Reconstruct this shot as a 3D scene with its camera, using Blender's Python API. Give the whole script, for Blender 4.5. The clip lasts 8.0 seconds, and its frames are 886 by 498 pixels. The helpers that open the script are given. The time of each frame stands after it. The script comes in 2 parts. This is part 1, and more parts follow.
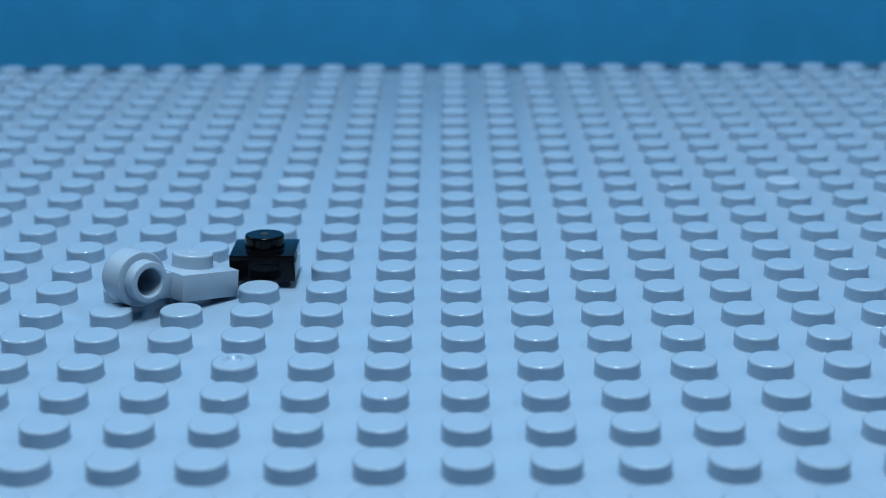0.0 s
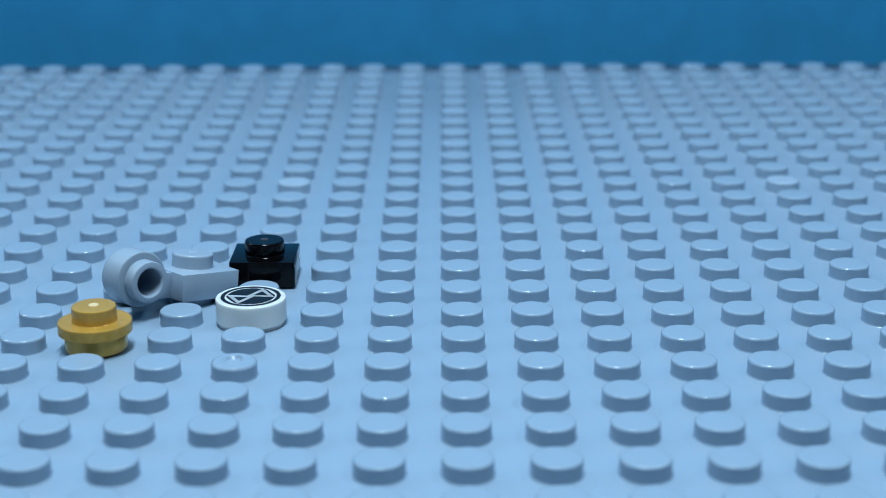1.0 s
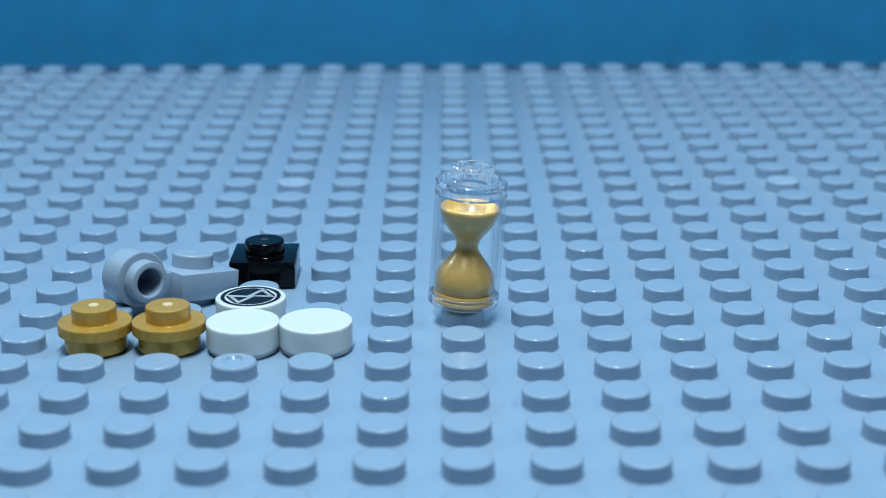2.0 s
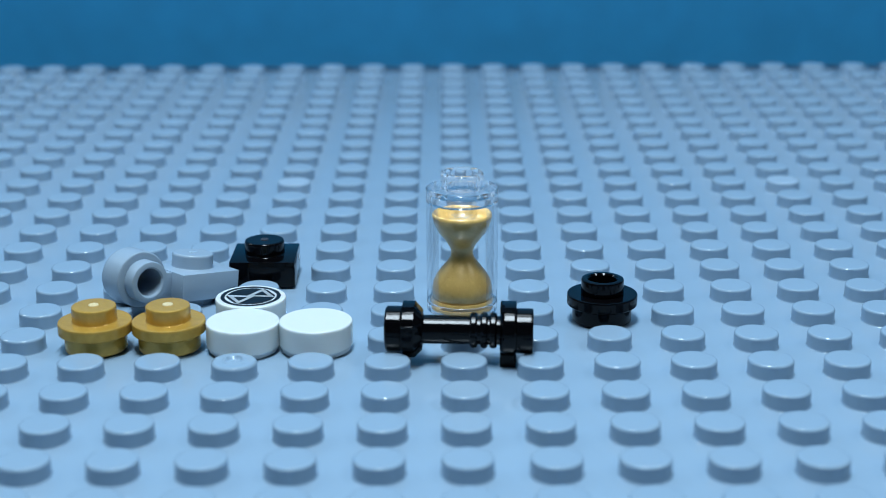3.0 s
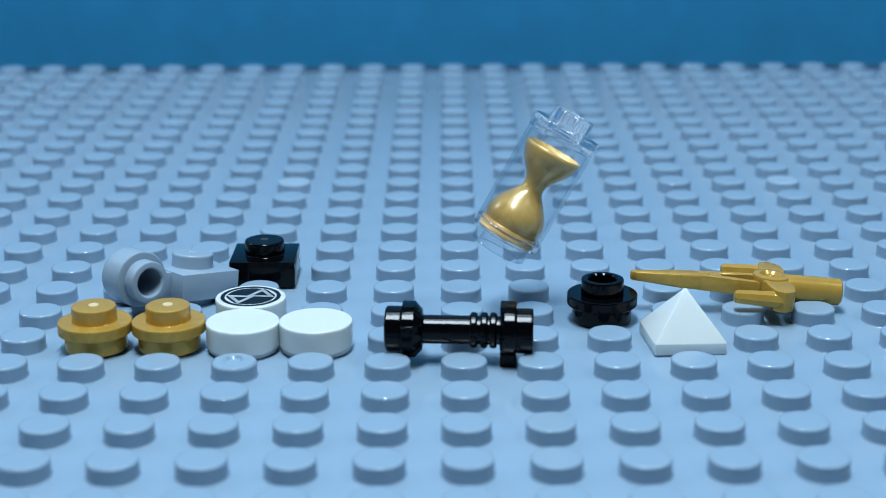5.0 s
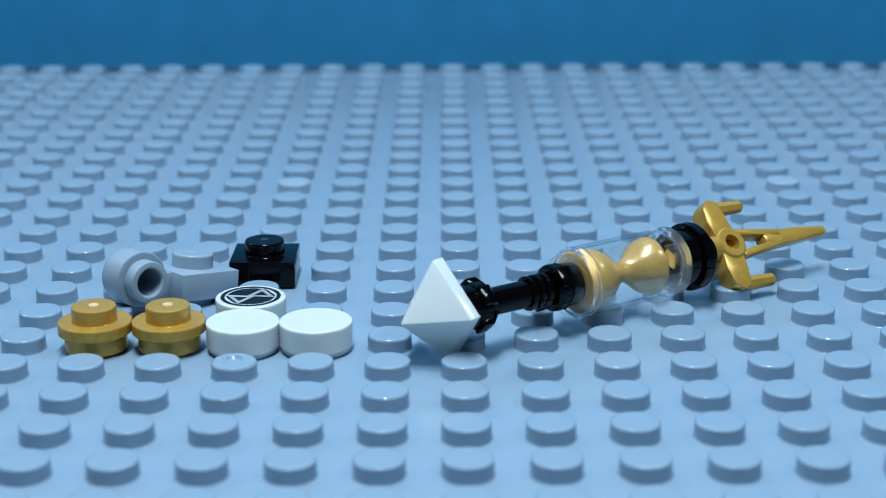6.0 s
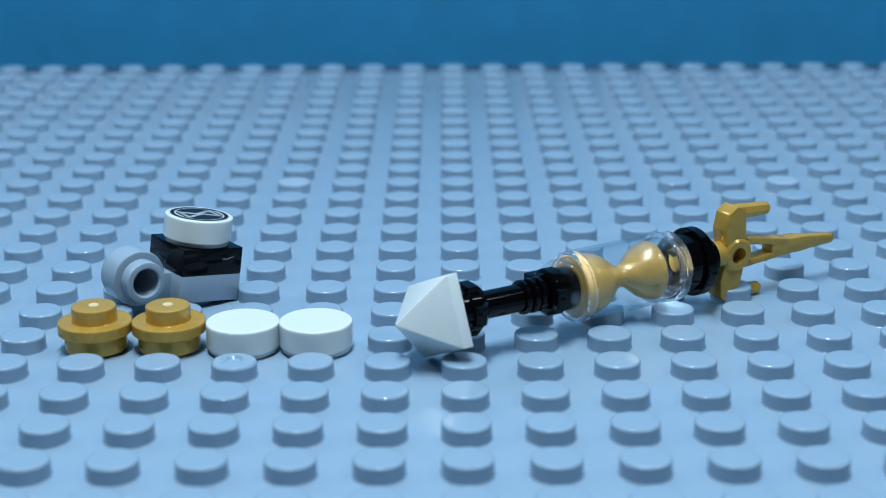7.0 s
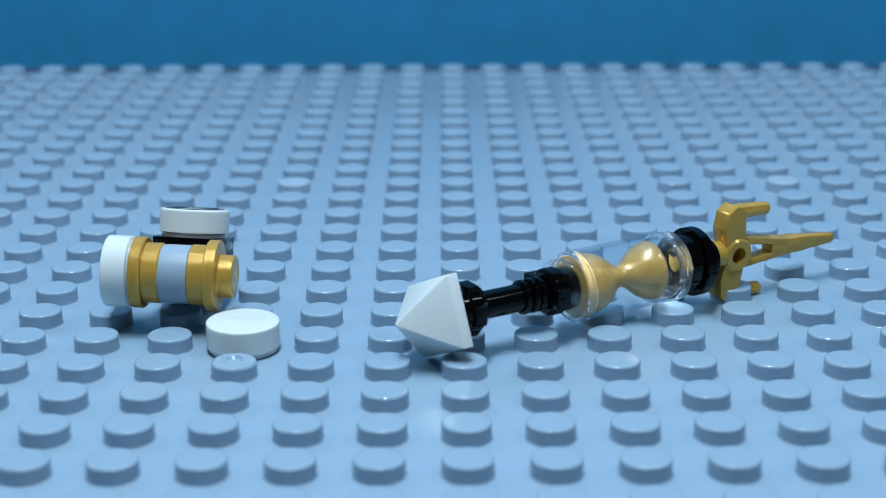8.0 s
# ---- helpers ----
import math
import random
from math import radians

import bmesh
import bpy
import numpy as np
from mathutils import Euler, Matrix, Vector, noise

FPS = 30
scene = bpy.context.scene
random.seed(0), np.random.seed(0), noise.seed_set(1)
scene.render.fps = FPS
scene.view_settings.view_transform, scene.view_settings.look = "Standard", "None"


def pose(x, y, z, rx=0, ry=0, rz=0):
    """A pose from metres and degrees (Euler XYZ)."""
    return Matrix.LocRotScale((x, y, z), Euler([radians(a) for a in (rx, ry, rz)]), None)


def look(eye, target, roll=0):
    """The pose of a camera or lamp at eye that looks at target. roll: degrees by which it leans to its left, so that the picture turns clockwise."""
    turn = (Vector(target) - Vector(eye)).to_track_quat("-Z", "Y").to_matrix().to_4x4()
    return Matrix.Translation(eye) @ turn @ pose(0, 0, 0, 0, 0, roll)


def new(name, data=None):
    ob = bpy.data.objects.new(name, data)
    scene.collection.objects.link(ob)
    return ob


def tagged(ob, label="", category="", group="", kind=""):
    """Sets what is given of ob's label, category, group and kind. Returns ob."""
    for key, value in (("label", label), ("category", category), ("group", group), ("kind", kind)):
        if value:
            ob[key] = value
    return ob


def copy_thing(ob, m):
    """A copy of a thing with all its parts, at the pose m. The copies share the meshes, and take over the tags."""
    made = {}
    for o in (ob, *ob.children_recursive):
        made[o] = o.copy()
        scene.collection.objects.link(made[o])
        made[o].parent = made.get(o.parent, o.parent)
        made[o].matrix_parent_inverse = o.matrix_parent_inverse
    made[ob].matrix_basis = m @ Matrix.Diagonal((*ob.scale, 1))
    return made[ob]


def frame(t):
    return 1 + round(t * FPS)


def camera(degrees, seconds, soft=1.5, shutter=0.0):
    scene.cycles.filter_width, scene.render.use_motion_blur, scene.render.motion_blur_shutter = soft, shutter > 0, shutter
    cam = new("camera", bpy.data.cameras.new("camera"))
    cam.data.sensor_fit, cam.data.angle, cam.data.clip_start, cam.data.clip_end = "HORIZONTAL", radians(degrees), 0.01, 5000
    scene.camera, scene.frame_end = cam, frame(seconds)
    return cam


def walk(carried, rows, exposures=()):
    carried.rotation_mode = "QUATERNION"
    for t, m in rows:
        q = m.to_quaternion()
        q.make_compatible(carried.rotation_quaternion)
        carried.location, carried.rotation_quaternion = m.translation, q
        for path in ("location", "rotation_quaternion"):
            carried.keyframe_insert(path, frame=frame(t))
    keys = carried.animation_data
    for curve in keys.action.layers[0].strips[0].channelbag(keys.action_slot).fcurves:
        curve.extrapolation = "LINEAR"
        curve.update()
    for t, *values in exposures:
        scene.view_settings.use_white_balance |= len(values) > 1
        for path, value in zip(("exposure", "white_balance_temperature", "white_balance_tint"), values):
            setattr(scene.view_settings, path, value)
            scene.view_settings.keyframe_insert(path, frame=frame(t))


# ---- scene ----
cam = camera(31.04, 8.0, soft=0.8)
EYE = (-0.00228, -0.16317, 0.06262)
CAM_POSE = pose(*EYE, 90 - 17.472, 0, -0.044) @ pose(0, 0, 0, 0, 0, -0.199)
walk(cam, [(0.0, CAM_POSE), (8.0, CAM_POSE)],
     exposures=[(0.0, -0.22, 6370, 10), (0.4, -0.22, 6390, 10), (1.7, -0.21, 6420, 10), (2.8, -0.21, 6500, 10), (8.0, -0.21, 6480, 10)])
cam.data.dof.use_dof = True
cam.data.dof.focus_distance = 0.183
cam.data.dof.aperture_fstop = 30.0

# ---- light ----
MM = 0.001


def mmp(x, y, z, rx=0, ry=0, rz=0):
    """A pose in millimetres and degrees."""
    return pose(x * MM, y * MM, z * MM, rx, ry, rz)


world = bpy.data.worlds.new("room_air")
scene.world = world
world.use_nodes = True
world.node_tree.nodes["Background"].inputs[0].default_value = (0.55, 0.75, 1.0, 1)
world.node_tree.nodes["Background"].inputs[1].default_value = 0.25

LIGHT = (0.72, 0.88, 1.0)


def area(name, eye, target, sx, sy, watts):
    d = bpy.data.lights.new(name, "AREA")
    d.shape, d.size, d.size_y, d.energy, d.color = "RECTANGLE", sx, sy, watts, LIGHT
    ob = new(name, d)
    ob.matrix_basis = look(eye, target)
    return ob


area("lamp_panel", (-0.026, -0.085, 0.45), (-0.01, 0.02, 0), 0.075, 0.21, 2.9)
area("lamp_overhead", (-0.02, 0.10, 0.50), (-0.01, 0.06, 0), 0.16, 0.10, 0.65)
area("lamp_left", (-0.36, 0.16, 0.32), (0, 0.03, 0), 0.045, 0.10, 0.6)
area("lamp_right", (0.28, -0.06, 0.40), (0, 0.03, 0), 0.045, 0.10, 0.6)

# ---- materials ----


def nodes_of(name):
    m = bpy.data.materials.new(name)
    m.use_nodes = True
    n = m.node_tree.nodes
    return m, n, m.node_tree.links, n["Principled BSDF"]


def plastic(name, colour, rough=0.25, vary=0.06, bump=0.02, metal=0.0, spec=0.5, sss=0.0, grain=900.0, fleck=0.0, swirl=0.0, coat=0.0):
    """Moulded plastic: slight blotches, fine scuffs in the gloss, shallow unevenness."""
    m, n, l, b = nodes_of(name)
    co = n.new("ShaderNodeTexCoord")
    n1 = n.new("ShaderNodeTexNoise")
    n1.inputs["Scale"].default_value, n1.inputs["Detail"].default_value = 140.0, 3
    n2 = n.new("ShaderNodeTexNoise")
    n2.inputs["Scale"].default_value, n2.inputs["Detail"].default_value = grain, 4
    l.new(co.outputs["Object"], n1.inputs["Vector"])
    l.new(co.outputs["Object"], n2.inputs["Vector"])
    mix = n.new("ShaderNodeMix")
    mix.data_type = "RGBA"
    mix.inputs[6].default_value = (*[c * (1 - vary) for c in colour], 1)
    mix.inputs[7].default_value = (*[min(1, c * (1 + vary)) for c in colour], 1)
    l.new(n1.outputs["Fac"], mix.inputs[0])
    out = mix.outputs[2]
    if fleck:
        mx = n.new("ShaderNodeMix")
        mx.data_type = "RGBA"
        mx.inputs[7].default_value = (*[min(1, c * 1.7 + 0.04) for c in colour], 1)
        ramp = n.new("ShaderNodeMapRange")
        ramp.inputs[1].default_value, ramp.inputs[2].default_value = 0.52, 0.75
        ramp.inputs[4].default_value = fleck
        l.new(n2.outputs["Fac"], ramp.inputs[0])
        l.new(ramp.outputs[0], mx.inputs[0])
        l.new(out, mx.inputs[6])
        out = mx.outputs[2]
    if swirl:
        n3 = n.new("ShaderNodeTexNoise")
        n3.inputs["Scale"].default_value, n3.inputs["Detail"].default_value, n3.inputs["Distortion"].default_value = 230.0, 5, 2.5
        l.new(co.outputs["Object"], n3.inputs["Vector"])
        flow = n.new("ShaderNodeMapRange")
        flow.inputs[1].default_value, flow.inputs[2].default_value = 0.38, 0.66
        l.new(n3.outputs["Fac"], flow.inputs[0])
        sw = n.new("ShaderNodeMix")
        sw.data_type, sw.blend_type = "RGBA", "MULTIPLY"
        sw.inputs[0].default_value = 1.0
        tone = n.new("ShaderNodeMix")
        tone.data_type = "RGBA"
        tone.inputs[6].default_value = (1 - swirl, 1 - swirl * 1.15, 1 - swirl * 1.3, 1)
        tone.inputs[7].default_value = (1 + swirl * 0.6, 1 + swirl * 0.7, 1 + swirl * 1.3, 1)
        l.new(flow.outputs[0], tone.inputs[0])
        l.new(out, sw.inputs[6])
        l.new(tone.outputs[2], sw.inputs[7])
        out = sw.outputs[2]
    l.new(out, b.inputs["Base Color"])
    b.inputs["Coat Weight"].default_value, b.inputs["Coat Roughness"].default_value = coat, 0.07
    rr = n.new("ShaderNodeMapRange")
    rr.inputs[3].default_value, rr.inputs[4].default_value = rough * 0.75, rough * 1.3
    l.new(n2.outputs["Fac"], rr.inputs[0])
    l.new(rr.outputs[0], b.inputs["Roughness"])
    bp = n.new("ShaderNodeBump")
    bp.inputs["Strength"].default_value, bp.inputs["Distance"].default_value = bump, 0.0004
    l.new(n1.outputs["Fac"], bp.inputs["Height"])
    l.new(bp.outputs[0], b.inputs["Normal"])
    b.inputs["Metallic"].default_value = metal
    b.inputs["Specular IOR Level"].default_value = spec
    if sss:
        b.inputs["Subsurface Weight"].default_value = sss
        b.inputs["Subsurface Radius"].default_value = (0.0008, 0.0007, 0.0006)
        b.inputs["Subsurface Scale"].default_value = 1.0
    return m


GREY_PLATE = plastic("bluish_grey_baseplate_plastic", (0.245, 0.355, 0.465), 0.15, 0.05, 0.02)
GREY_PART = plastic("bluish_grey_plastic", (0.29, 0.385, 0.48), 0.24, 0.05, 0.03)
WHITE = plastic("white_plastic", (0.66, 0.715, 0.72), 0.18, 0.02, 0.006, sss=0.6)
BLACK = plastic("black_plastic", (0.0015, 0.0015, 0.002), 0.09, 0.1, 0.01, spec=0.19)
INK = plastic("black_print", (0.004, 0.005, 0.007), 0.35, 0.1, 0.01, spec=0.3)
GOLD = plastic("pearl_gold_plastic", (0.545, 0.322, 0.058), 0.22, 0.06, 0.008, metal=0.28, grain=2600.0, fleck=0.12, swirl=0.08)
BLACK_WORN = plastic("scuffed_black_plastic", (0.03, 0.03, 0.036), 0.4, 0.2, 0.05)
SCRATCH = plastic("scratched_plastic", (0.45, 0.46, 0.48), 0.5, 0.1, 0.05)
GATE = plastic("scuffed_pale_gold_plastic", (0.66, 0.54, 0.30), 0.35, 0.1, 0.05)
SAND = plastic("gold_sand_plastic", (0.54, 0.345, 0.10), 0.3, 0.08, 0.02, metal=0.1, grain=3200.0, fleck=0.14, swirl=0.08, coat=0.8)
BLUE = plastic("blue_card", (0.0135, 0.222, 0.44), 0.6, 0.16, 0.05, grain=300.0)
WOOD = plastic("table_top", (0.015, 0.04, 0.075), 0.6, 0.2, 0.05, grain=60.0)
# dark grey of the unseen box, set low to dim bounce and reflections
ENCLOSURE = plastic("enclosure_grey", (0.12, 0.124, 0.128), 0.8, 0.03, 0.02)

CLEAR, _n, _l, _b = nodes_of("clear_plastic")
_n.remove(_b)
_see = _n.new("ShaderNodeBsdfTransparent")
_see.inputs[0].default_value = (0.98, 0.985, 0.99, 1)
_gloss = _n.new("ShaderNodeBsdfGlossy")
_gloss.inputs["Roughness"].default_value = 0.06
_lay = _n.new("ShaderNodeLayerWeight")
_lay.inputs["Blend"].default_value = 0.5
_pow = _n.new("ShaderNodeMath")
_pow.operation = "POWER"
_pow.inputs[1].default_value = 2.2
_l.new(_lay.outputs["Facing"], _pow.inputs[0])
_lift = _n.new("ShaderNodeMapRange")
_lift.inputs[3].default_value, _lift.inputs[4].default_value = 0.05, 0.5
_l.new(_pow.outputs[0], _lift.inputs[0])
_skin = _n.new("ShaderNodeMixShader")
_l.new(_lift.outputs[0], _skin.inputs[0])
_l.new(_see.outputs[0], _skin.inputs[1])
_l.new(_gloss.outputs[0], _skin.inputs[2])
_l.new(_skin.outputs[0], _n["Material Output"].inputs["Surface"])

SOLID_CLEAR, _n, _l, _b = nodes_of("clear_solid_plastic")
_b.inputs["Base Color"].default_value = (0.99, 0.99, 1.0, 1)
_b.inputs["Transmission Weight"].default_value = 0.97
_b.inputs["Roughness"].default_value = 0.02
_b.inputs["IOR"].default_value = 1.2
_b.inputs["Specular IOR Level"].default_value = 1.0
_b.inputs["Coat Weight"].default_value, _b.inputs["Coat Roughness"].default_value = 0.6, 0.03

# ---- mesh helpers, all in millimetres ----


def finish(bm, name, material, sharp=35):
    bmesh.ops.scale(bm, vec=(MM, MM, MM), verts=bm.verts)
    bmesh.ops.recalc_face_normals(bm, faces=bm.faces)
    me = bpy.data.meshes.new(name)
    bm.to_mesh(me)
    bm.free()
    me.materials.append(material)
    me.shade_smooth()
    me.set_sharp_from_angle(angle=radians(sharp))
    return me


def part(name, bm, material, parent, label="", sharp=35):
    ob = new(name, finish(bm, name, material, sharp))
    ob.parent = parent
    if label:
        tagged(ob, label)
    return ob


def thing(name, label, category, group=""):
    ob = new(name)
    ob.empty_display_size = 0.004
    return tagged(ob, label, category, group)


def lathe(bm, profile, seg=48, m=None, closed=False, hold=0.5):
    """Turns (radius, height) points about the z axis; radius 0 ends in a point."""
    held = []
    ends = list(zip(profile, profile[1:] + profile[:1])) if closed else list(zip(profile, profile[1:]))
    for (r0, z0), (r1, z1) in ends:
        held.append((r0, z0))
        d = math.hypot(r1 - r0, z1 - z0)
        if d > hold:
            for k in (0.06 / d, 1 - 0.06 / d):
                r, z = r0 + (r1 - r0) * k, z0 + (z1 - z0) * k
                if r > 0.1:
                    held.append((r, z))
    if not closed:
        held.append(profile[-1])
    rings = []
    for r, z in held:
        if r <= 1e-6:
            rings.append([bm.verts.new((0, 0, z))])
        else:
            rings.append([bm.verts.new((r * math.cos(2 * math.pi * i / seg), r * math.sin(2 * math.pi * i / seg), z)) for i in range(seg)])
    pairs = list(zip(rings, rings[1:]))
    if closed:
        pairs.append((rings[-1], rings[0]))
    for a, b in pairs:
        for i in range(seg):
            j = (i + 1) % seg
            vs = [a[i % len(a)], a[j % len(a)], b[j % len(b)], b[i % len(b)]]
            uniq = []
            for v in vs:
                if v not in uniq:
                    uniq.append(v)
            if len(uniq) > 2:
                bm.faces.new(uniq)
    if m is not None:
        bmesh.ops.transform(bm, matrix=m, verts=[v for ring in rings for v in ring])
    return bm


def disc_profile(r, z0, z1, e=0.2, e0=0.08):
    return [(0, z0), (r - e0, z0), (r, z0 + e0), (r, z1 - e), (r - e * 0.3, z1 - e * 0.3), (r - e, z1), (0, z1)]


def tube_profile(r, ri, z0, z1, e=0.15):
    return [(ri, z0), (r - e, z0), (r, z0 + e), (r, z1 - e), (r - e * 0.3, z1 - e * 0.3), (r - e, z1), (ri + e, z1), (ri, z1 - e)]


def box(bm, x0, x1, y0, y1, z0, z1, e=0.12, m=None):
    geo = bmesh.ops.create_cube(bm, size=1.0)
    vs = geo["verts"]
    for v in vs:
        v.co = Vector(((x0 + x1) / 2 + v.co.x * (x1 - x0), (y0 + y1) / 2 + v.co.y * (y1 - y0), (z0 + z1) / 2 + v.co.z * (z1 - z0)))
    edges = {ed for v in vs for ed in v.link_edges}
    if m is not None:
        bmesh.ops.transform(bm, matrix=m, verts=vs)
    if e:
        bmesh.ops.bevel(bm, geom=list(edges), offset=e, segments=2, affect="EDGES", profile=0.6)
    return bm


def prism(bm, outline, z0, z1, e=0.12, top=1.0):
    """A closed outline in x and y, between two heights, its edges eased; top shrinks the upper face."""
    cx = sum(p[0] for p in outline) / len(outline)
    cy = sum(p[1] for p in outline) / len(outline)
    lo = [bm.verts.new((x, y, z0)) for x, y in outline]
    hi = [bm.verts.new((cx + (x - cx) * top, cy + (y - cy) * top, z1)) for x, y in outline]
    fs = [bm.faces.new(lo[::-1]), bm.faces.new(hi)]
    for i in range(len(lo)):
        j = (i + 1) % len(lo)
        fs.append(bm.faces.new((lo[i], lo[j], hi[j], hi[i])))
    if e:
        bmesh.ops.bevel(bm, geom=list({ed for f in fs for ed in f.edges}), offset=e, segments=2, affect="EDGES", profile=0.6)
    return bm


# ---- the setting ----
def slab(name, x0, x1, y0, y1, z0, z1, material, label="", category=""):
    bm = bmesh.new()
    box(bm, x0, x1, y0, y1, z0, z1, 0)
    return tagged(new(name, finish(bm, name, material)), label, category, kind="structure")


slab("table_top", -600, 600, -560, 300, -32, -3.2, WOOD, "dark table top under the baseplate", "table")
slab("backdrop", -450, 450, 177, 181, -3.2, 330, BLUE, "plain blue card standing upright behind the baseplate", "backdrop")
# added box out of view, closes the set to control reflections and bounce light
slab("enclosure_north", -600, 600, 300, 330, -32, 720, ENCLOSURE)
slab("enclosure_south", -600, 600, -590, -560, -32, 720, ENCLOSURE)
slab("enclosure_west", -630, -600, -590, 330, -32, 720, ENCLOSURE)
slab("enclosure_east", 600, 630, -590, 330, -32, 720, ENCLOSURE)
slab("enclosure_top", -630, 630, -590, 330, 720, 750, ENCLOSURE)

# ---- baseplate with its studs ----
PITCH, STUD_R, STUD_H = 8.0, 2.42, 1.7
COLS, ROWS = range(-16, 16), range(-12, 20)
plate = tagged(thing("baseplate", "large bluish-grey studded plastic baseplate lying on the table", "baseplate"), kind="structure")
bm = bmesh.new()
box(bm, -132, 124, -100, 156, -3.2, 0, 0.4)
part("sheet", bm, GREY_PLATE, plate)


def stud_mesh(bm, seg=40, m=None, r=STUD_R, h=STUD_H):
    return lathe(bm, [(r + 0.12, -0.02), (r + 0.03, 0.05), (r, 0.16), (r, h - 0.26), (r - 0.03, h - 0.14), (r - 0.10, h - 0.05), (r - 0.22, h), (r - 0.3, h + 0.004), (0, h + 0.006)], seg, m)


STUD = finish(stud_mesh(bmesh.new()), "stud", GREY_PLATE, 50)
WORN = plastic("scuffed_grey_plastic", (0.285, 0.395, 0.505), 0.35, 0.12, 0.15, grain=1500.0)
STUD_WORN = finish(stud_mesh(bmesh.new()), "stud", WORN, 50)
far = bmesh.new()
for j in ROWS:
    for i in COLS:
        if (i, j) == (-3, -1):
            continue
        if -5 <= j <= 8 and -10 <= i <= 10:
            ob = new("stud", STUD_WORN if (i, j) in ((-3, 8), (6, 8)) else STUD)
            ob.parent = plate
            ob.matrix_basis = mmp(i * PITCH, j * PITCH, 0)
        else:
            stud_mesh(far, 24, Matrix.Translation((i * PITCH, j * PITCH, 0)))
tagged(part("far_studs", far, GREY_PLATE, plate, sharp=50), kind="stuff")
# one stud has a dented, scuffed top
bm = bmesh.new()
r, h = STUD_R, STUD_H
lathe(bm, [(r + 0.12, -0.02), (r, 0.16), (r, h - 0.34), (r - 0.06, h - 0.16), (r - 0.2, h - 0.06), (r - 0.36, h), (1.3, h), (1.1, h + 0.14), (0.95, h + 0.14), (0.8, h - 0.05), (0.6, h - 0.22), (0.3, h - 0.2), (0.12, h - 0.05), (0, h - 0.04)], 40)
for v in bm.verts:
    if v.co.z > h - 0.2 and v.co.xy.length < 1.3:
        v.co.z += 0.07 * noise.noise(v.co * 1.7)
ob = part("stud", bm, GREY_PLATE, plate, "stud with a dented and scuffed top", 50)
ob.matrix_basis = mmp(-24, -8, 0)

# ---- loose pieces ----


def make_round_plate(name, material, label, hollow=False, group=""):
    root = thing(name, label, "toy plate", group)
    bm = bmesh.new()
    lathe(bm, tube_profile(3.38, 2.4, 0, 1.9, 0.12), 56, closed=True)
    part("body", bm, material, root)
    bm = bmesh.new()
    hole = 1.6 if hollow else 0
    if hollow:
        lathe(bm, tube_profile(4.0, hole, 1.85, 3.2, 0.16), 64, closed=True)
    else:
        lathe(bm, disc_profile(4.0, 1.85, 3.2, 0.18, 0.15), 64)
    flange = part("flange", bm, material, root)
    bm = bmesh.new()
    if hollow:
        lathe(bm, tube_profile(2.42, hole, 3.15, 4.95, 0.2), 48, closed=True)
    else:
        lathe(bm, [(2.5, 3.19), (2.42, 3.3), (2.42, 4.68), (2.37, 4.83), (2.2, 4.92), (0, 4.92)], 48)
        gate = bmesh.new()
        lathe(gate, [(0.58, 4.9), (0.54, 4.98), (0.4, 5.03), (0.25, 4.98), (0.1, 5.06), (0, 5.07)], 20)
        part("gate_mark", gate, GATE, flange, "small pale scuffed spot on the stud")
    part("stud", bm, material, flange)
    return root


def make_tile(name, label, group="", printed=False):
    root = thing(name, label, "toy tile", group)
    bm = bmesh.new()
    lathe(bm, [(0, 0.5), (3.7, 0.5), (3.7, 0.0), (3.75, 0), (3.75, 0.42), (3.92, 0.46), (4.0, 0.55), (4.0, 2.98), (3.95, 3.12), (3.82, 3.2), (0, 3.2)], 72)
    part("body", bm, WHITE, root)
    if printed:
        z = 3.21
        bm = bmesh.new()
        lathe(bm, [(2.95, z), (3.4, z), (3.4, z + 0.012), (2.95, z + 0.012)], 64, closed=True)
        part("printed_ring", bm, INK, root, "thin black printed circle")
        bm = bmesh.new()
        # black field, cut straight beyond both ends of the bow
        ends = Vector((0.87, 0.5))
        pts = []
        for k in range(72):
            p = Vector((math.cos(radians(k * 5)), math.sin(radians(k * 5)))) * 2.74
            over = abs(p.dot(ends)) - 2.55
            if over > 0:
                p -= ends * math.copysign(over, p.dot(ends))
            pts.append((p.x, p.y))
        prism(bm, pts, z, z + 0.012, 0)
        field = part("printed_field", bm, INK, root, "black printed field")

        for sgn, lift in ((1, 0.0), (-1, 0.006)):
            bm = bmesh.new()
            out = [Vector((2.75 * sgn, -0.35 * sgn)), Vector((1.15 * sgn, 2.55 * sgn)), Vector((-0.5 * sgn, 0.0))]
            mid = (out[0] + out[1] + out[2]) / 3
            inner = [mid + (p - mid) * 0.52 for p in out]
            rings = [[bm.verts.new((p.x, p.y, h)) for p in line] for line, h in ((out, z + 0.014), (out, z + 0.028 + lift), (inner, z + 0.028 + lift), (inner, z + 0.014))]
            for lo, hi in zip(rings, rings[1:] + rings[:1]):
                for k in range(3):
                    bm.faces.new((lo[k], lo[(k + 1) % 3], hi[(k + 1) % 3], hi[k]))
            part("printed_triangle", bm, WHITE, field, "white outlined printed triangle")
    return root


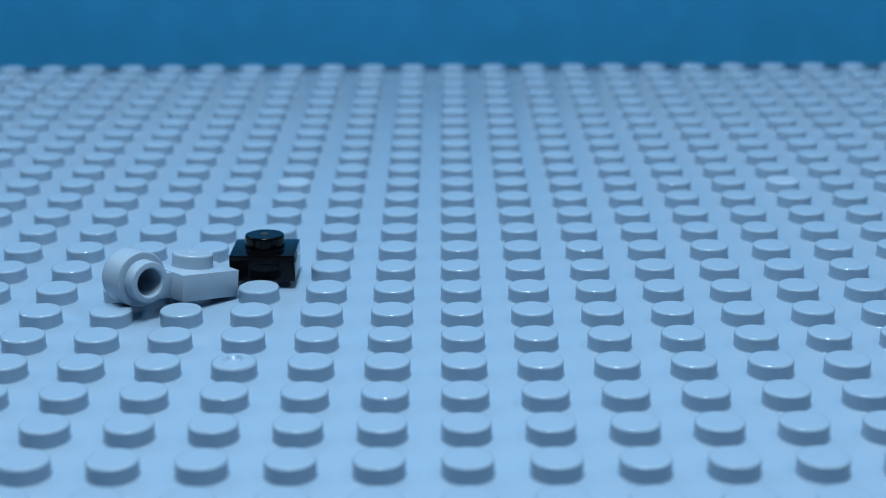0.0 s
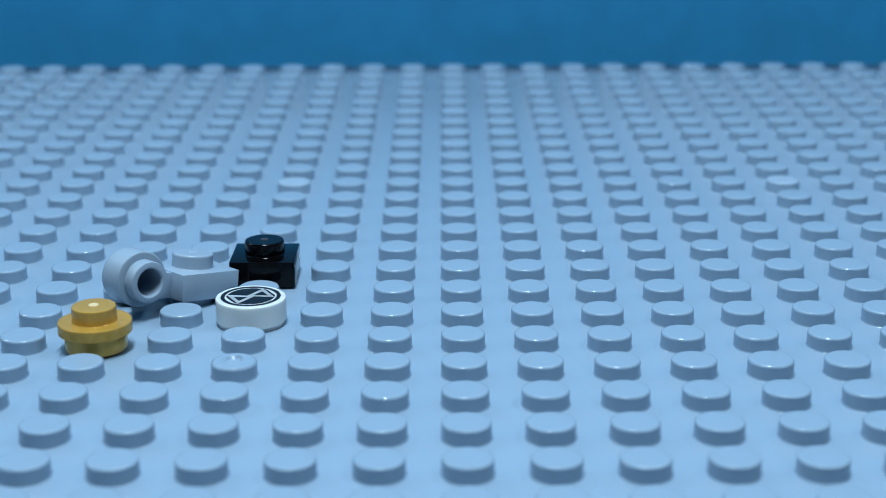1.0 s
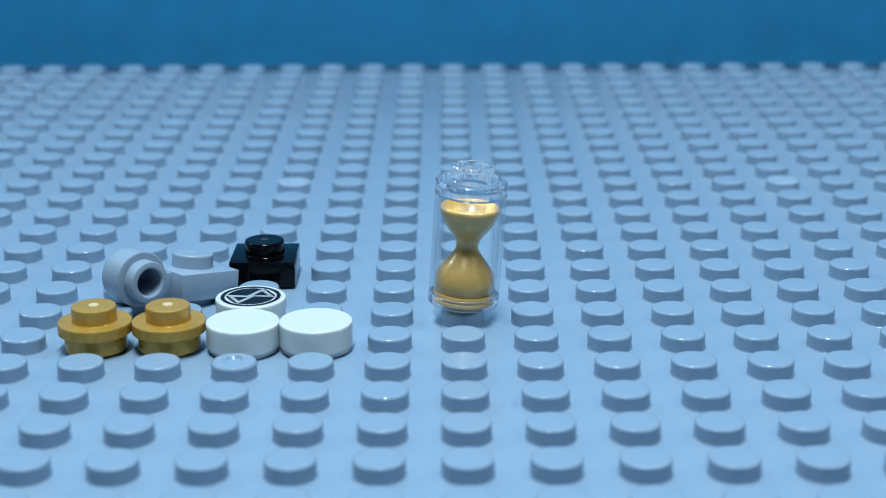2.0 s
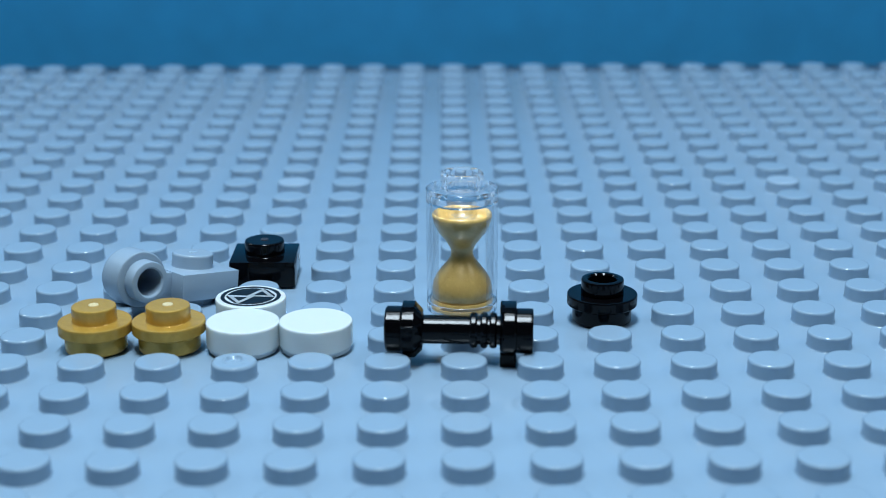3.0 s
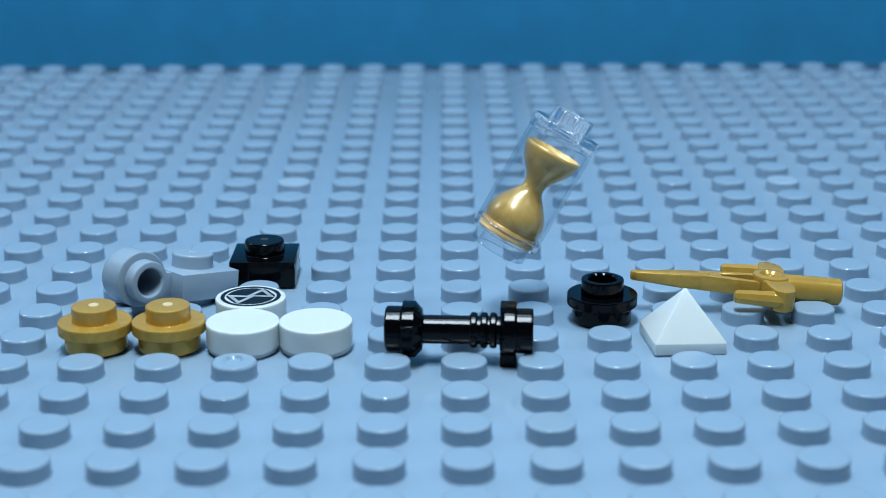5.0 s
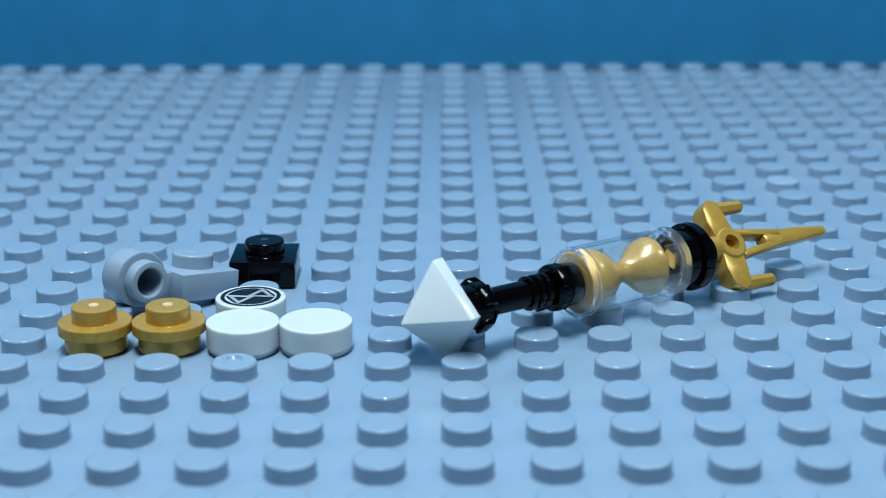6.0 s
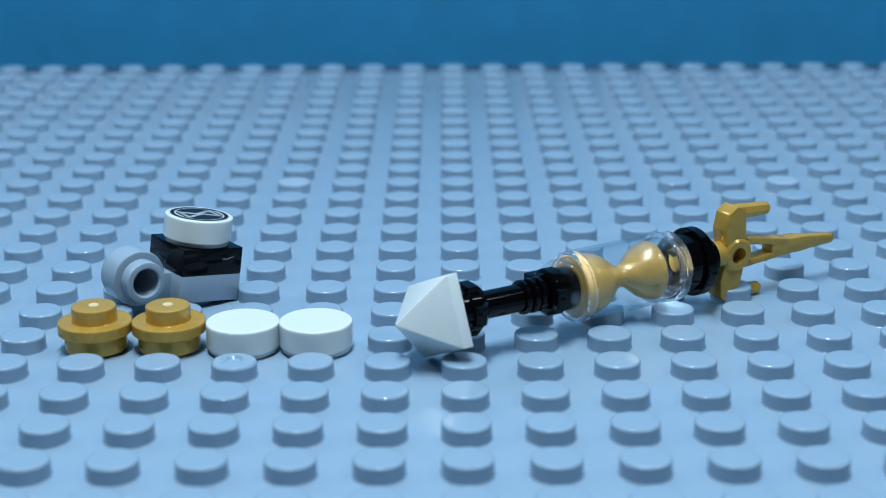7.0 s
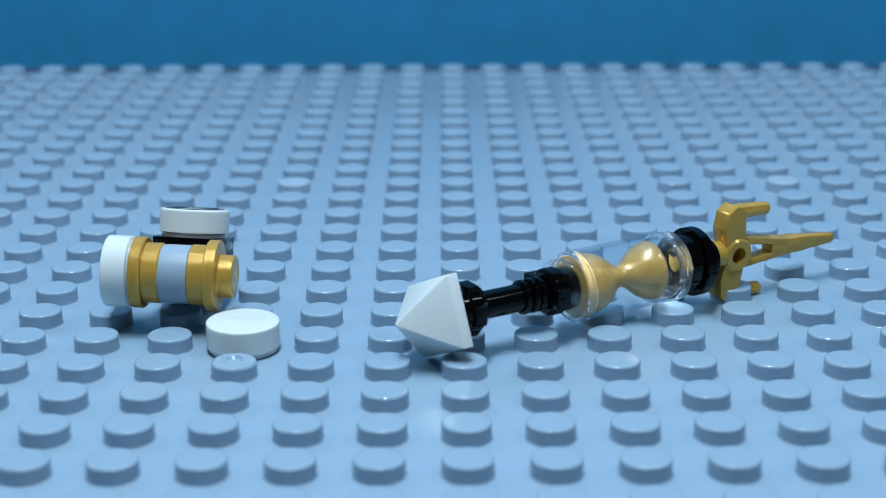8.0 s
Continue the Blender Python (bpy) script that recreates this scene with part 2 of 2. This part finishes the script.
def square_body(root, material, worn):
    """A hollow 1 x 1 plate with its stud."""
    bm = bmesh.new()
    q = [(-1, -1), (1, -1), (1, 1), (-1, 1)]
    loops = [[bm.verts.new((x * w, y * w, z)) for x, y in q] for w, z in ((2.6, 2.2), (2.6, 0), (3.95, 0), (3.95, 3.2))]
    bm.faces.new(loops[0])
    bm.faces.new(loops[3])
    for lo, hi in zip(loops, loops[1:]):
        for k in range(4):
            bm.faces.new((lo[k], lo[(k + 1) % 4], hi[(k + 1) % 4], hi[k]))
    bmesh.ops.bevel(bm, geom=list(bm.edges), offset=0.13, segments=2, affect="EDGES", profile=0.6)
    body = part("body", bm, material, root, sharp=22)
    bm = bmesh.new()
    stud_mesh(bm, 48, Matrix.Translation((0, 0, 3.2)))
    part("stud", bm, material, body)
    bm = bmesh.new()
    lathe(bm, [(0.5, 4.88), (0.46, 4.97), (0.34, 4.99), (0.2, 4.94), (0, 4.94)], 20)
    part("gate_mark", bm, worn, body, "small scuffed spot on the stud")


RING_X, RING_Z = -8.05, 2.6


def make_ring_plate():
    root = thing("ring_plate", "bluish-grey square toy plate with a hollow side ring", "toy plate")
    square_body(root, GREY_PART, WORN)
    bm = bmesh.new()
    box(bm, -5.6, -3.9, -1.6, 1.6, 0.05, 3.1, 0.12)
    part("arm", bm, GREY_PART, root, sharp=22)
    bm = bmesh.new()
    turn = Matrix.Translation((RING_X, 0, RING_Z)) @ Matrix.Rotation(math.pi / 2, 4, "X")
    lathe(bm, [(1.6, -2.1), (2.8, -2.1), (3.1, -1.95), (3.24, -1.5), (3.28, -0.6), (3.28, 1.42), (3.22, 1.54), (3.1, 1.6), (1.6, 1.6)], 56, turn, closed=True)
    ring = part("ring", bm, GREY_PART, root)
    bm = bmesh.new()
    lathe(bm, tube_profile(2.42, 1.6, 1.5, 3.3, 0.18), 48, turn, closed=True)
    part("hollow_stud", bm, GREY_PART, ring)
    bm = bmesh.new()
    lathe(bm, disc_profile(1.65, -1.9, -1.6, 0.05), 32, turn)
    part("web", bm, GREY_PART, ring)
    return root


def make_square_plate():
    root = thing("square_plate", "glossy black one-stud square toy plate", "toy plate")
    square_body(root, BLACK, BLACK_WORN)
    bm = bmesh.new()
    for x0, x1, z0, z1 in ((1.3, 1.9, 1.9, 1.86), (1.9, 2.3, 1.86, 1.98), (2.25, 2.75, 1.98, 2.1)):
        prism(bm, [(x0, z0 - 0.035), (x1, z1 - 0.035), (x1, z1 + 0.035), (x0, z0 + 0.035)], 3.952, 3.97, 0)
    bmesh.ops.rotate(bm, cent=(0, 0, 0), matrix=Matrix.Rotation(math.pi / 2, 3, "X"), verts=bm.verts)
    part("scratch", bm, SCRATCH, root, "fine pale scratch on one side")
    return root


def make_pyramid():
    root = thing("pyramid_slope", "white plastic four-sided pyramid toy slope piece", "toy slope")
    bm = bmesh.new()
    w, lip, h, t = 3.95, 1.25, 6.25, 0.12
    q = [(-1, -1), (1, -1), (1, 1), (-1, 1)]
    a = [bm.verts.new((x * 3.3, y * 3.3, 1.0)) for x, y in q]
    b = [bm.verts.new((x * 3.3, y * 3.3, 0)) for x, y in q]
    c = [bm.verts.new((x * w, y * w, 0)) for x, y in q]
    d = [bm.verts.new((x * w, y * w, lip)) for x, y in q]
    e = [bm.verts.new((x * t, y * t, h)) for x, y in q]
    bm.faces.new(a)
    bm.faces.new(e)
    for lo, hi in ((a, b), (b, c), (c, d), (d, e)):
        for i in range(4):
            j = (i + 1) % 4
            bm.faces.new((lo[i], lo[j], hi[j], hi[i]))
    bmesh.ops.bevel(bm, geom=[ed for ed in bm.edges], offset=0.09, segments=2, affect="EDGES", profile=0.6)
    part("body", bm, WHITE, root, sharp=20)
    bm = bmesh.new()
    lathe(bm, tube_profile(2.9, 2.4, 0.05, 1.2, 0.05), 32, closed=True)
    part("socket", bm, WHITE, root)
    return root


def make_hourglass():
    root = thing("hourglass", "clear plastic toy cylinder holding a gold hourglass", "toy hourglass")
    bm = bmesh.new()
    lathe(bm, tube_profile(3.3, 2.46, 0.0, 1.7, 0.12), 64, closed=True)
    part("foot_tube", bm, CLEAR, root, "narrow clear tube under the foot").visible_shadow = False
    bm = bmesh.new()
    lathe(bm, [(3.55, 1.72), (3.9, 1.72), (4.0, 1.82), (4.0, 2.72), (3.9, 2.85), (3.7, 2.85), (3.6, 2.75), (3.55, 2.6)], 72, closed=True)
    part("foot_ring", bm, SOLID_CLEAR, root, "clear ring foot").visible_shadow = False
    for turn in (0, 180):
        bm = bmesh.new()
        arc = [(radians(turn + a), 4.0 - 0.42 * math.cos(radians(a * 1.75)) - 0.03) for a in range(-48, 49, 4)]
        prism(bm, [(4.0 * math.cos(a), 4.0 * math.sin(a)) for a, r in arc] + [(r * math.cos(a), r * math.sin(a)) for a, r in arc[::-1]], 2.86, 14.39, 0)
        part("side_panel", bm, CLEAR, root, "clear curved side panel").visible_shadow = False
    bm = bmesh.new()
    lathe(bm, [(3.5, 14.5), (3.6, 14.4), (3.98, 14.4), (4.05, 14.5), (4.05, 15.85), (3.92, 16.0), (2.5, 16.0), (2.42, 16.1), (2.42, 17.5), (2.25, 17.7), (1.85, 17.7), (1.7, 17.5), (1.7, 15.3), (3.4, 15.3), (3.5, 15.2)], 72, closed=True)
    cap = part("cap", bm, SOLID_CLEAR, root, "clear cap with a hollow stud")
    cap.visible_shadow = False
    bm = bmesh.new()
    lathe(bm, [(1.2, 15.28), (1.2, 12.7), (0, 12.6), (0, 12.3), (1.4, 12.3), (1.62, 12.5), (1.66, 15.28)], 40)
    part("plug", bm, CLEAR, cap, "clear plug reaching into the bulb").visible_shadow = False
    bm = bmesh.new()
    lathe(bm, [(0, 1.9), (2.4, 1.9), (3.1, 2.9), (3.4, 3.7), (3.4, 4.3), (3.22, 5.1), (2.8, 5.9), (2.2, 6.7), (1.65, 7.4), (1.32, 7.9), (1.24, 8.4), (1.32, 8.9), (1.65, 9.5), (2.2, 10.2), (2.8, 11.0), (3.2, 11.9), (3.38, 12.6), (3.36, 12.9), (3.2, 13.02), (3.0, 12.9), (2.75, 12.3), (2.3, 11.75), (1.2, 11.45), (0, 11.4)], 64, hold=2.0)
    sand = part("sand_body", bm, SAND, root, "gold hourglass body with a hollow top", 60)
    bm = bmesh.new()
    lathe(bm, [(r, z + 0.3) for r, z in ((2.5, 1.66), (3.4, 1.66), (3.5, 1.78), (3.5, 2.05), (3.36, 2.15), (3.36, 2.25), (3.5, 2.36), (3.5, 2.62), (3.38, 2.8), (2.5, 2.85))], 64, closed=True)
    part("bulb_foot", bm, SAND, sand, "ribbed gold ring under the bulbs")
    return root


def make_hilt():
    """Turned handle, axis along x, centred."""
    root = thing("sword_hilt", "glossy black plastic toy sword hilt with ribs and lugs", "toy hilt")
    SHRINK = (0.96, 0.96, 0.96)
    turn = Matrix.Rotation(math.pi / 2, 4, "Y")

    def ring(name, prof, seg=40):
        b2 = bmesh.new()
        lathe(b2, prof, seg, turn)
        bmesh.ops.scale(b2, vec=SHRINK, verts=b2.verts)
        return part(name, b2, BLACK, root)

    b2 = bmesh.new()
    lathe(b2, tube_profile(2.55, 1.6, -8.15, -6.3, 0.18), 40, turn, closed=True)
    bmesh.ops.scale(b2, vec=SHRINK, verts=b2.verts)
    part("end_cap", b2, BLACK, root)
    emitter = ring("emitter_collar", [(0, -7.0), (2.5, -6.4), (2.65, -6.2), (2.65, -5.0), (1.75, -4.1), (0, -4.1)])
    for sgn in (0, 1, 2, 3):
        b2 = bmesh.new()
        out = [(-6.3, 2.0), (-6.3, 2.95), (-4.9, 2.95), (-4.05, 2.0), (-4.05, 1.4)]
        prism(b2, out, -1.15, 1.15, 0.12)
        bmesh.ops.rotate(b2, cent=(0, 0, 0), matrix=Matrix.Rotation(sgn * math.pi / 2, 3, "X"), verts=b2.verts)
        bmesh.ops.scale(b2, vec=SHRINK, verts=b2.verts)
        part("collar_lug", b2, BLACK, emitter, sharp=22)
    grip = ring("grip", [(0, -4.3), (1.72, -4.3), (1.6, -3.9), (1.6, 5.0), (0, 5.0)])
    for x in (1.6, 2.75, 3.75):
        ring("rib", [(0, x - 0.4), (1.85, x - 0.4), (2.0, x - 0.2), (2.0, x + 0.2), (1.85, x + 0.4), (0, x + 0.4)])
    pommel = ring("pommel_collar", [(0, 4.5), (2.3, 4.5), (2.7, 4.8), (2.75, 5.0), (2.75, 6.1), (2.6, 6.3), (0, 6.3)])
    for sgn in (1, -1):
        b2 = bmesh.new()
        box(b2, 4.5, 6.3, -1.2, 1.2, 2.3 * sgn, 3.1 * sgn, 0.12) if sgn > 0 else box(b2, 4.5, 6.3, -1.2, 1.2, -3.9, -2.3, 0.12)
        bmesh.ops.scale(b2, vec=SHRINK, verts=b2.verts)
        part("pommel_lug", b2, BLACK, pommel, sharp=22)
    b2 = bmesh.new()
    lathe(b2, tube_profile(2.5, 1.6, 6.2, 8.15, 0.18), 40, turn, closed=True)
    bmesh.ops.scale(b2, vec=SHRINK, verts=b2.verts)
    part("end_cap", b2, BLACK, root)
    return root


def make_dagger():
    """Three-pronged dagger: boss at the origin, blade along +x, prongs to both sides in y, hole along z."""
    root = thing("dagger", "pearl-gold plastic three-pronged toy dagger", "toy weapon")
    turn = Matrix.Rotation(math.pi / 2, 4, "Y")
    bm = bmesh.new()
    lathe(bm, tube_profile(2.1, 0.98, -1.5, 1.5, 0.32), 40, closed=True)
    boss = part("boss", bm, GOLD, root)
    bm = bmesh.new()
    lathe(bm, [(0, -0.2), (1.05, -0.2), (1.05, 1.15), (0.5, 1.15), (0.36, 1.32), (0, 1.36)], 32)
    part("boss_web", bm, GOLD, boss)
    for s in (1, -1):
        bm = bmesh.new()
        out = [(1.4, s * 1.9), (1.9, s * 0.9), (5.6, s * 0.55), (8.4, s * 0.0), (8.4, s * 1.0)]
        prism(bm, out if s < 0 else out[::-1], -0.95, 0.95, 0.32)
        part("blade_rail", bm, GOLD, root)
    bm = bmesh.new()
    out = [(5.6, 0.5), (6.8, 1.08), (10.5, 0.88), (15.8, 0.6), (16.2, 0.36), (16.2, -0.36), (15.8, -0.6), (10.5, -0.88), (6.8, -1.08), (5.6, -0.5)]
    prism(bm, out[::-1], -0.95, 0.95, 0.36)
    for v in bm.verts:
        v.co.z *= 1.0 - 0.42 * max(0.0, (v.co.x - 8.0) / 7.6)
    part("blade", bm, GOLD, root, sharp=50)
    for s in (1, -1):
        bm = bmesh.new()
        out = [(-1.7, 0.6), (1.3, 1.2), (0.8, 3.6), (0.5, 5.5), (-0.7, 6.0), (-1.9, 5.1), (-2.2, 3.0)]
        out = [(x, y * s) for x, y in out]
        prism(bm, out if s < 0 else out[::-1], -1.25, 1.25, 0.3)
        arm = part("guard_arm", bm, GOLD, root, sharp=28)
        bm = bmesh.new()
        lathe(bm, [(0, -0.6), (1.0, -0.5), (1.0, 0.4), (0.8, 4.8), (0.62, 5.1), (0, 5.2)], 8, Matrix.Translation((-0.2, s * 4.95, 0)) @ turn)
        part("prong", bm, GOLD, arm, sharp=25)
    bm = bmesh.new()
    lathe(bm, [(0, -8.2), (1.4, -8.2), (1.58, -8.0), (1.58, -1.5), (0, -1.2)], 32, turn)
    part("handle", bm, GOLD, root)
    return root


ring_plate = make_ring_plate()
square_plate = make_square_plate()
printed_tile = make_tile("printed_tile", "white round toy tile with a black bow emblem printed on top", printed=True)
gold_a = make_round_plate("round_plate", GOLD, "pearl-gold round toy plate with one stud", group="gold round plates")
gold_b = copy_thing(gold_a, mmp(0, 0, 0))
tile_a = make_tile("round_tile", "plain white round toy tile", group="plain round tiles")
tile_b = copy_thing(tile_a, mmp(0, 0, 0))
hourglass = make_hourglass()
hilt = make_hilt()
collar = make_round_plate("open_stud_plate", BLACK, "glossy black round toy plate with an open stud", hollow=True)
pyramid = make_pyramid()
dagger = make_dagger()

# ---- how the pieces move ----


def steps(*poses):
    """Rows that hold each pose until just before the next one, as pieces set by hand do."""
    rows = []
    for k, (t, m) in enumerate(poses):
        if k:
            last = poses[k - 1][1]
            turn = last.to_quaternion().rotation_difference(m.to_quaternion()).angle
            gap = t - poses[k - 1][0]
            if gap > 0.09:
                hold = t - 2 / 30
                if turn > radians(80):
                    hold = t - 3 / 30 if gap > 0.11 else t - 2 / 30
                    if rows[-1][0] < hold - 0.01:
                        rows.append((hold, last))
                    rows.append((hold + 1 / 30, last.lerp(m, 0.34)))
                    rows.append((hold + 2 / 30, last.lerp(m, 0.67)) if gap > 0.11 else (t, m))
                elif rows[-1][0] < hold - 0.01:
                    rows.append((hold, last))
                start = max(t - 1 / 30, rows[-1][0] + 1 / 30)
                if start < t - 0.01:
                    rows.append((start, m))
        if not rows or rows[-1][0] < t - 0.01:
            rows.append((t, m))
    if rows[-1][0] < 8.0:
        rows.append((8.0, poses[-1][1]))
    return rows


def wand(x, y, z, yaw, roll, pitch=0.0):
    """Frame of the joined wand: x runs along it from the white tip."""
    return mmp(x, y, z, 0, -pitch, yaw) @ mmp(0, 0, 0, roll)


W58 = wand(-2.2, 2.7, 5.75, 26.3, 95, 0.3)
W60 = wand(-2.3, -5.0, 5.75, 34.2, 48, -0.2)
W61 = wand(-3.33, -5.82, 5.7, 31.2, 92, 0.2)

IN_HILT = mmp(9.75, 0, 0)
IN_GLASS = mmp(15.95, 0, 0, 0, 90, 0) @ mmp(0, 0, 0, 0, 0, 90)
IN_COLLAR = mmp(32.43, 0, 0, 0, 90, 0)
IN_DAGGER = mmp(40.9, 0.05, 0, 180, 0, -2.7)


def on_ring(side, z):
    """A pose on the ring's axis: z millimetres out from the ring's middle, in front (1) or behind (-1)."""
    return mmp(RING_X, -side * z, RING_Z, 90 if side > 0 else -90, 0, 0)


def tray(x, y, rx=0, ry=0, rz=0, z=1.72):
    """A resting place on the baseplate's studs beside the camera's view."""
    return mmp(x, y, z, rx, ry, rz)


G0 = mmp(-32.16, 16.48, 0.76, -1.87, 8.0, 43.5)
G65 = mmp(-32.0, 16.4, 0.79, 1.03, 8.34, 38.2)
G71 = mmp(-31.9, 16.5, 0.95, 9.25, 7.72, 36.1)
G74 = mmp(-32.0, 16.5, 1.03, 1.18, 15.62, 34.0)
G77 = mmp(-32.0, 16.3, 1.07, 3.0, 15.6, 36.0)
G78 = mmp(-31.2, 11.7, 2.6, -0.55, 16.17, 71.8)
G79 = mmp(-31.4, 12.8, 2.25, 2.11, 13.89, 86.6)
GROUP = [(6.5, G65), (7.1, G71), (7.4, G74), (7.7, G77), (7.8, G78), (7.9, G79)]
ON_STUD = mmp(0, 0, 3.2)
TILE_ON = mmp(0, 0, 6.4, 0, 0, -30)


def motions():
    walk(ring_plate, steps((0.0, G0), *GROUP))
    walk(square_plate, steps((0.0, mmp(-24, 23.8, 0.85, -2, 0, 0) @ mmp(0, 0, 0, 0, 0, 90)), (0.1, mmp(-24.0, 23.6, 0.25, 0, 0, 90)),
                             (6.3, G0 @ mmp(0.2, 0, 4.7, 0, -10, -8)), (6.4, G0 @ mmp(0, 0, 4.2, 0, 0, 0)),
                             *[(t, g @ ON_STUD) for t, g in GROUP]))
    walk(printed_tile, steps((0.0, tray(-84, -30)), (0.3, mmp(-23.6, 7.4, 1.2, -25, 8, 0)), (0.4, mmp(-24, 8, 0.9, 6, 0, 0)), (0.5, mmp(-24, 8, 0)),
                             (6.7, G65 @ mmp(0.3, 0, 7.6, 14, 8, -30)), (6.8, G65 @ TILE_ON),
                             *[(t, g @ TILE_ON) for t, g in GROUP[1:]]))
    walk(gold_a, steps((0.0, tray(-96, -30)), (0.7, mmp(-39.9, -0.6, 1.0, 15, -5, 0)), (0.8, mmp(-40, 0, 0.7, 0, 0, 0)), (0.9, mmp(-40, -0.2, 0.2)),
                       (7.1, G71 @ on_ring(-1, 1.6)), *[(t, g @ on_ring(-1, 1.6)) for t, g in GROUP[2:]]))
    walk(gold_b, steps((0.0, tray(-84, -16)), (1.1, mmp(-32, 0, 0.7, 0, 3, 0)), (1.2, mmp(-32, 0, 0.6)), (1.3, mmp(-32, -0.1, 0.2)),
                       (7.4, G74 @ on_ring(1, 1.6)), *[(t, g @ on_ring(1, 1.6)) for t, g in GROUP[3:]]))
    walk(tile_a, steps((0.0, tray(-96, -16)), (1.4, mmp(-24.0, -0.6, 0.8, 8, -7, 0)), (1.5, mmp(-23.9, -0.5, 0.2))))
    walk(tile_b, steps((0.0, tray(-84, -2)), (1.7, mmp(-16, -0.4, 0.3, 0, 0, 0)), (1.8, mmp(-16, -0.4, 0.2)),
                       (7.7, G77 @ on_ring(-1, 4.65)), *[(t, g @ on_ring(-1, 4.65)) for t, g in GROUP[4:]]))
    walk(hourglass, steps((0.0, tray(84, -8)), (2.0, mmp(0, 8, 0.8, 0, 4, 0)), (2.1, mmp(0, 8, 0)),
                          (5.0, mmp(4, 10, 8, 0, 30, 10)), (5.1, mmp(10, 11, 6, 0, 65, 20)), (5.2, W58 @ mmp(0.4, 0, 0) @ IN_GLASS), (6.0, W60 @ IN_GLASS), (6.1, W61 @ IN_GLASS)))
    walk(hilt, steps((0.0, tray(90, -24, z=4.3)), (2.3, mmp(-0.4, -4.3, 4.4, 0, 0, -3)), (2.4, mmp(-0.45, -4.5, 3.7, 0, 0, -3.5)),
                     (5.2, mmp(0, 0, 7, 60, 0, 10)), (5.3, W58 @ IN_HILT), (6.0, W60 @ IN_HILT), (6.1, W61 @ IN_HILT)))
    walk(collar, steps((0.0, tray(72, -10)), (2.6, mmp(16, 8, 1.6, 24, 4, 0)), (2.8, mmp(16.2, 8.6, 1.6, 24, -2, 0)), (2.9, mmp(15.95, 8.4, 0.15)),
                       (5.3, mmp(24, 14, 6, 0, 50, 20)), (5.4, W58 @ mmp(32.9, 0, 0, 0, 90, 0)), (6.0, W60 @ IN_COLLAR), (6.1, W61 @ IN_COLLAR)))
    walk(pyramid, steps((0.0, tray(72, -24)), (3.1, mmp(25.7, 2.1, 1.15, -1.7, 16.1, 6.4)), (3.2, mmp(24.9, 1.4, 0.5, -1, 2, 3)), (3.3, mmp(24.1, 1.0, 0.05, -1, 1, 5.5)),
                        (6.0, mmp(-1.45, -3.08, 5.81, 81.85, -140.27, -49.58)), (6.1, mmp(-1.95, -4.44, 5.38, 92.96, -114.29, -57.84))))
    walk(dagger, steps((0.0, tray(80, -40, z=3.3)), (3.5, mmp(34.4, 10.4, 3.45, 0, 2.4, 176.7)), (3.6, mmp(35.6, 11.45, 3.0, 0.6, -5.0, 179.2)),
                       (5.3, mmp(36, 16, 8, 40, 0, 110)), (5.4, mmp(36, 18, 8, 70, 0, 60)), (5.5, W58 @ mmp(41.9, 0.2, 0, 0, 0, -3.5)), (6.0, W60 @ IN_DAGGER), (6.1, W61 @ IN_DAGGER)))


motions()
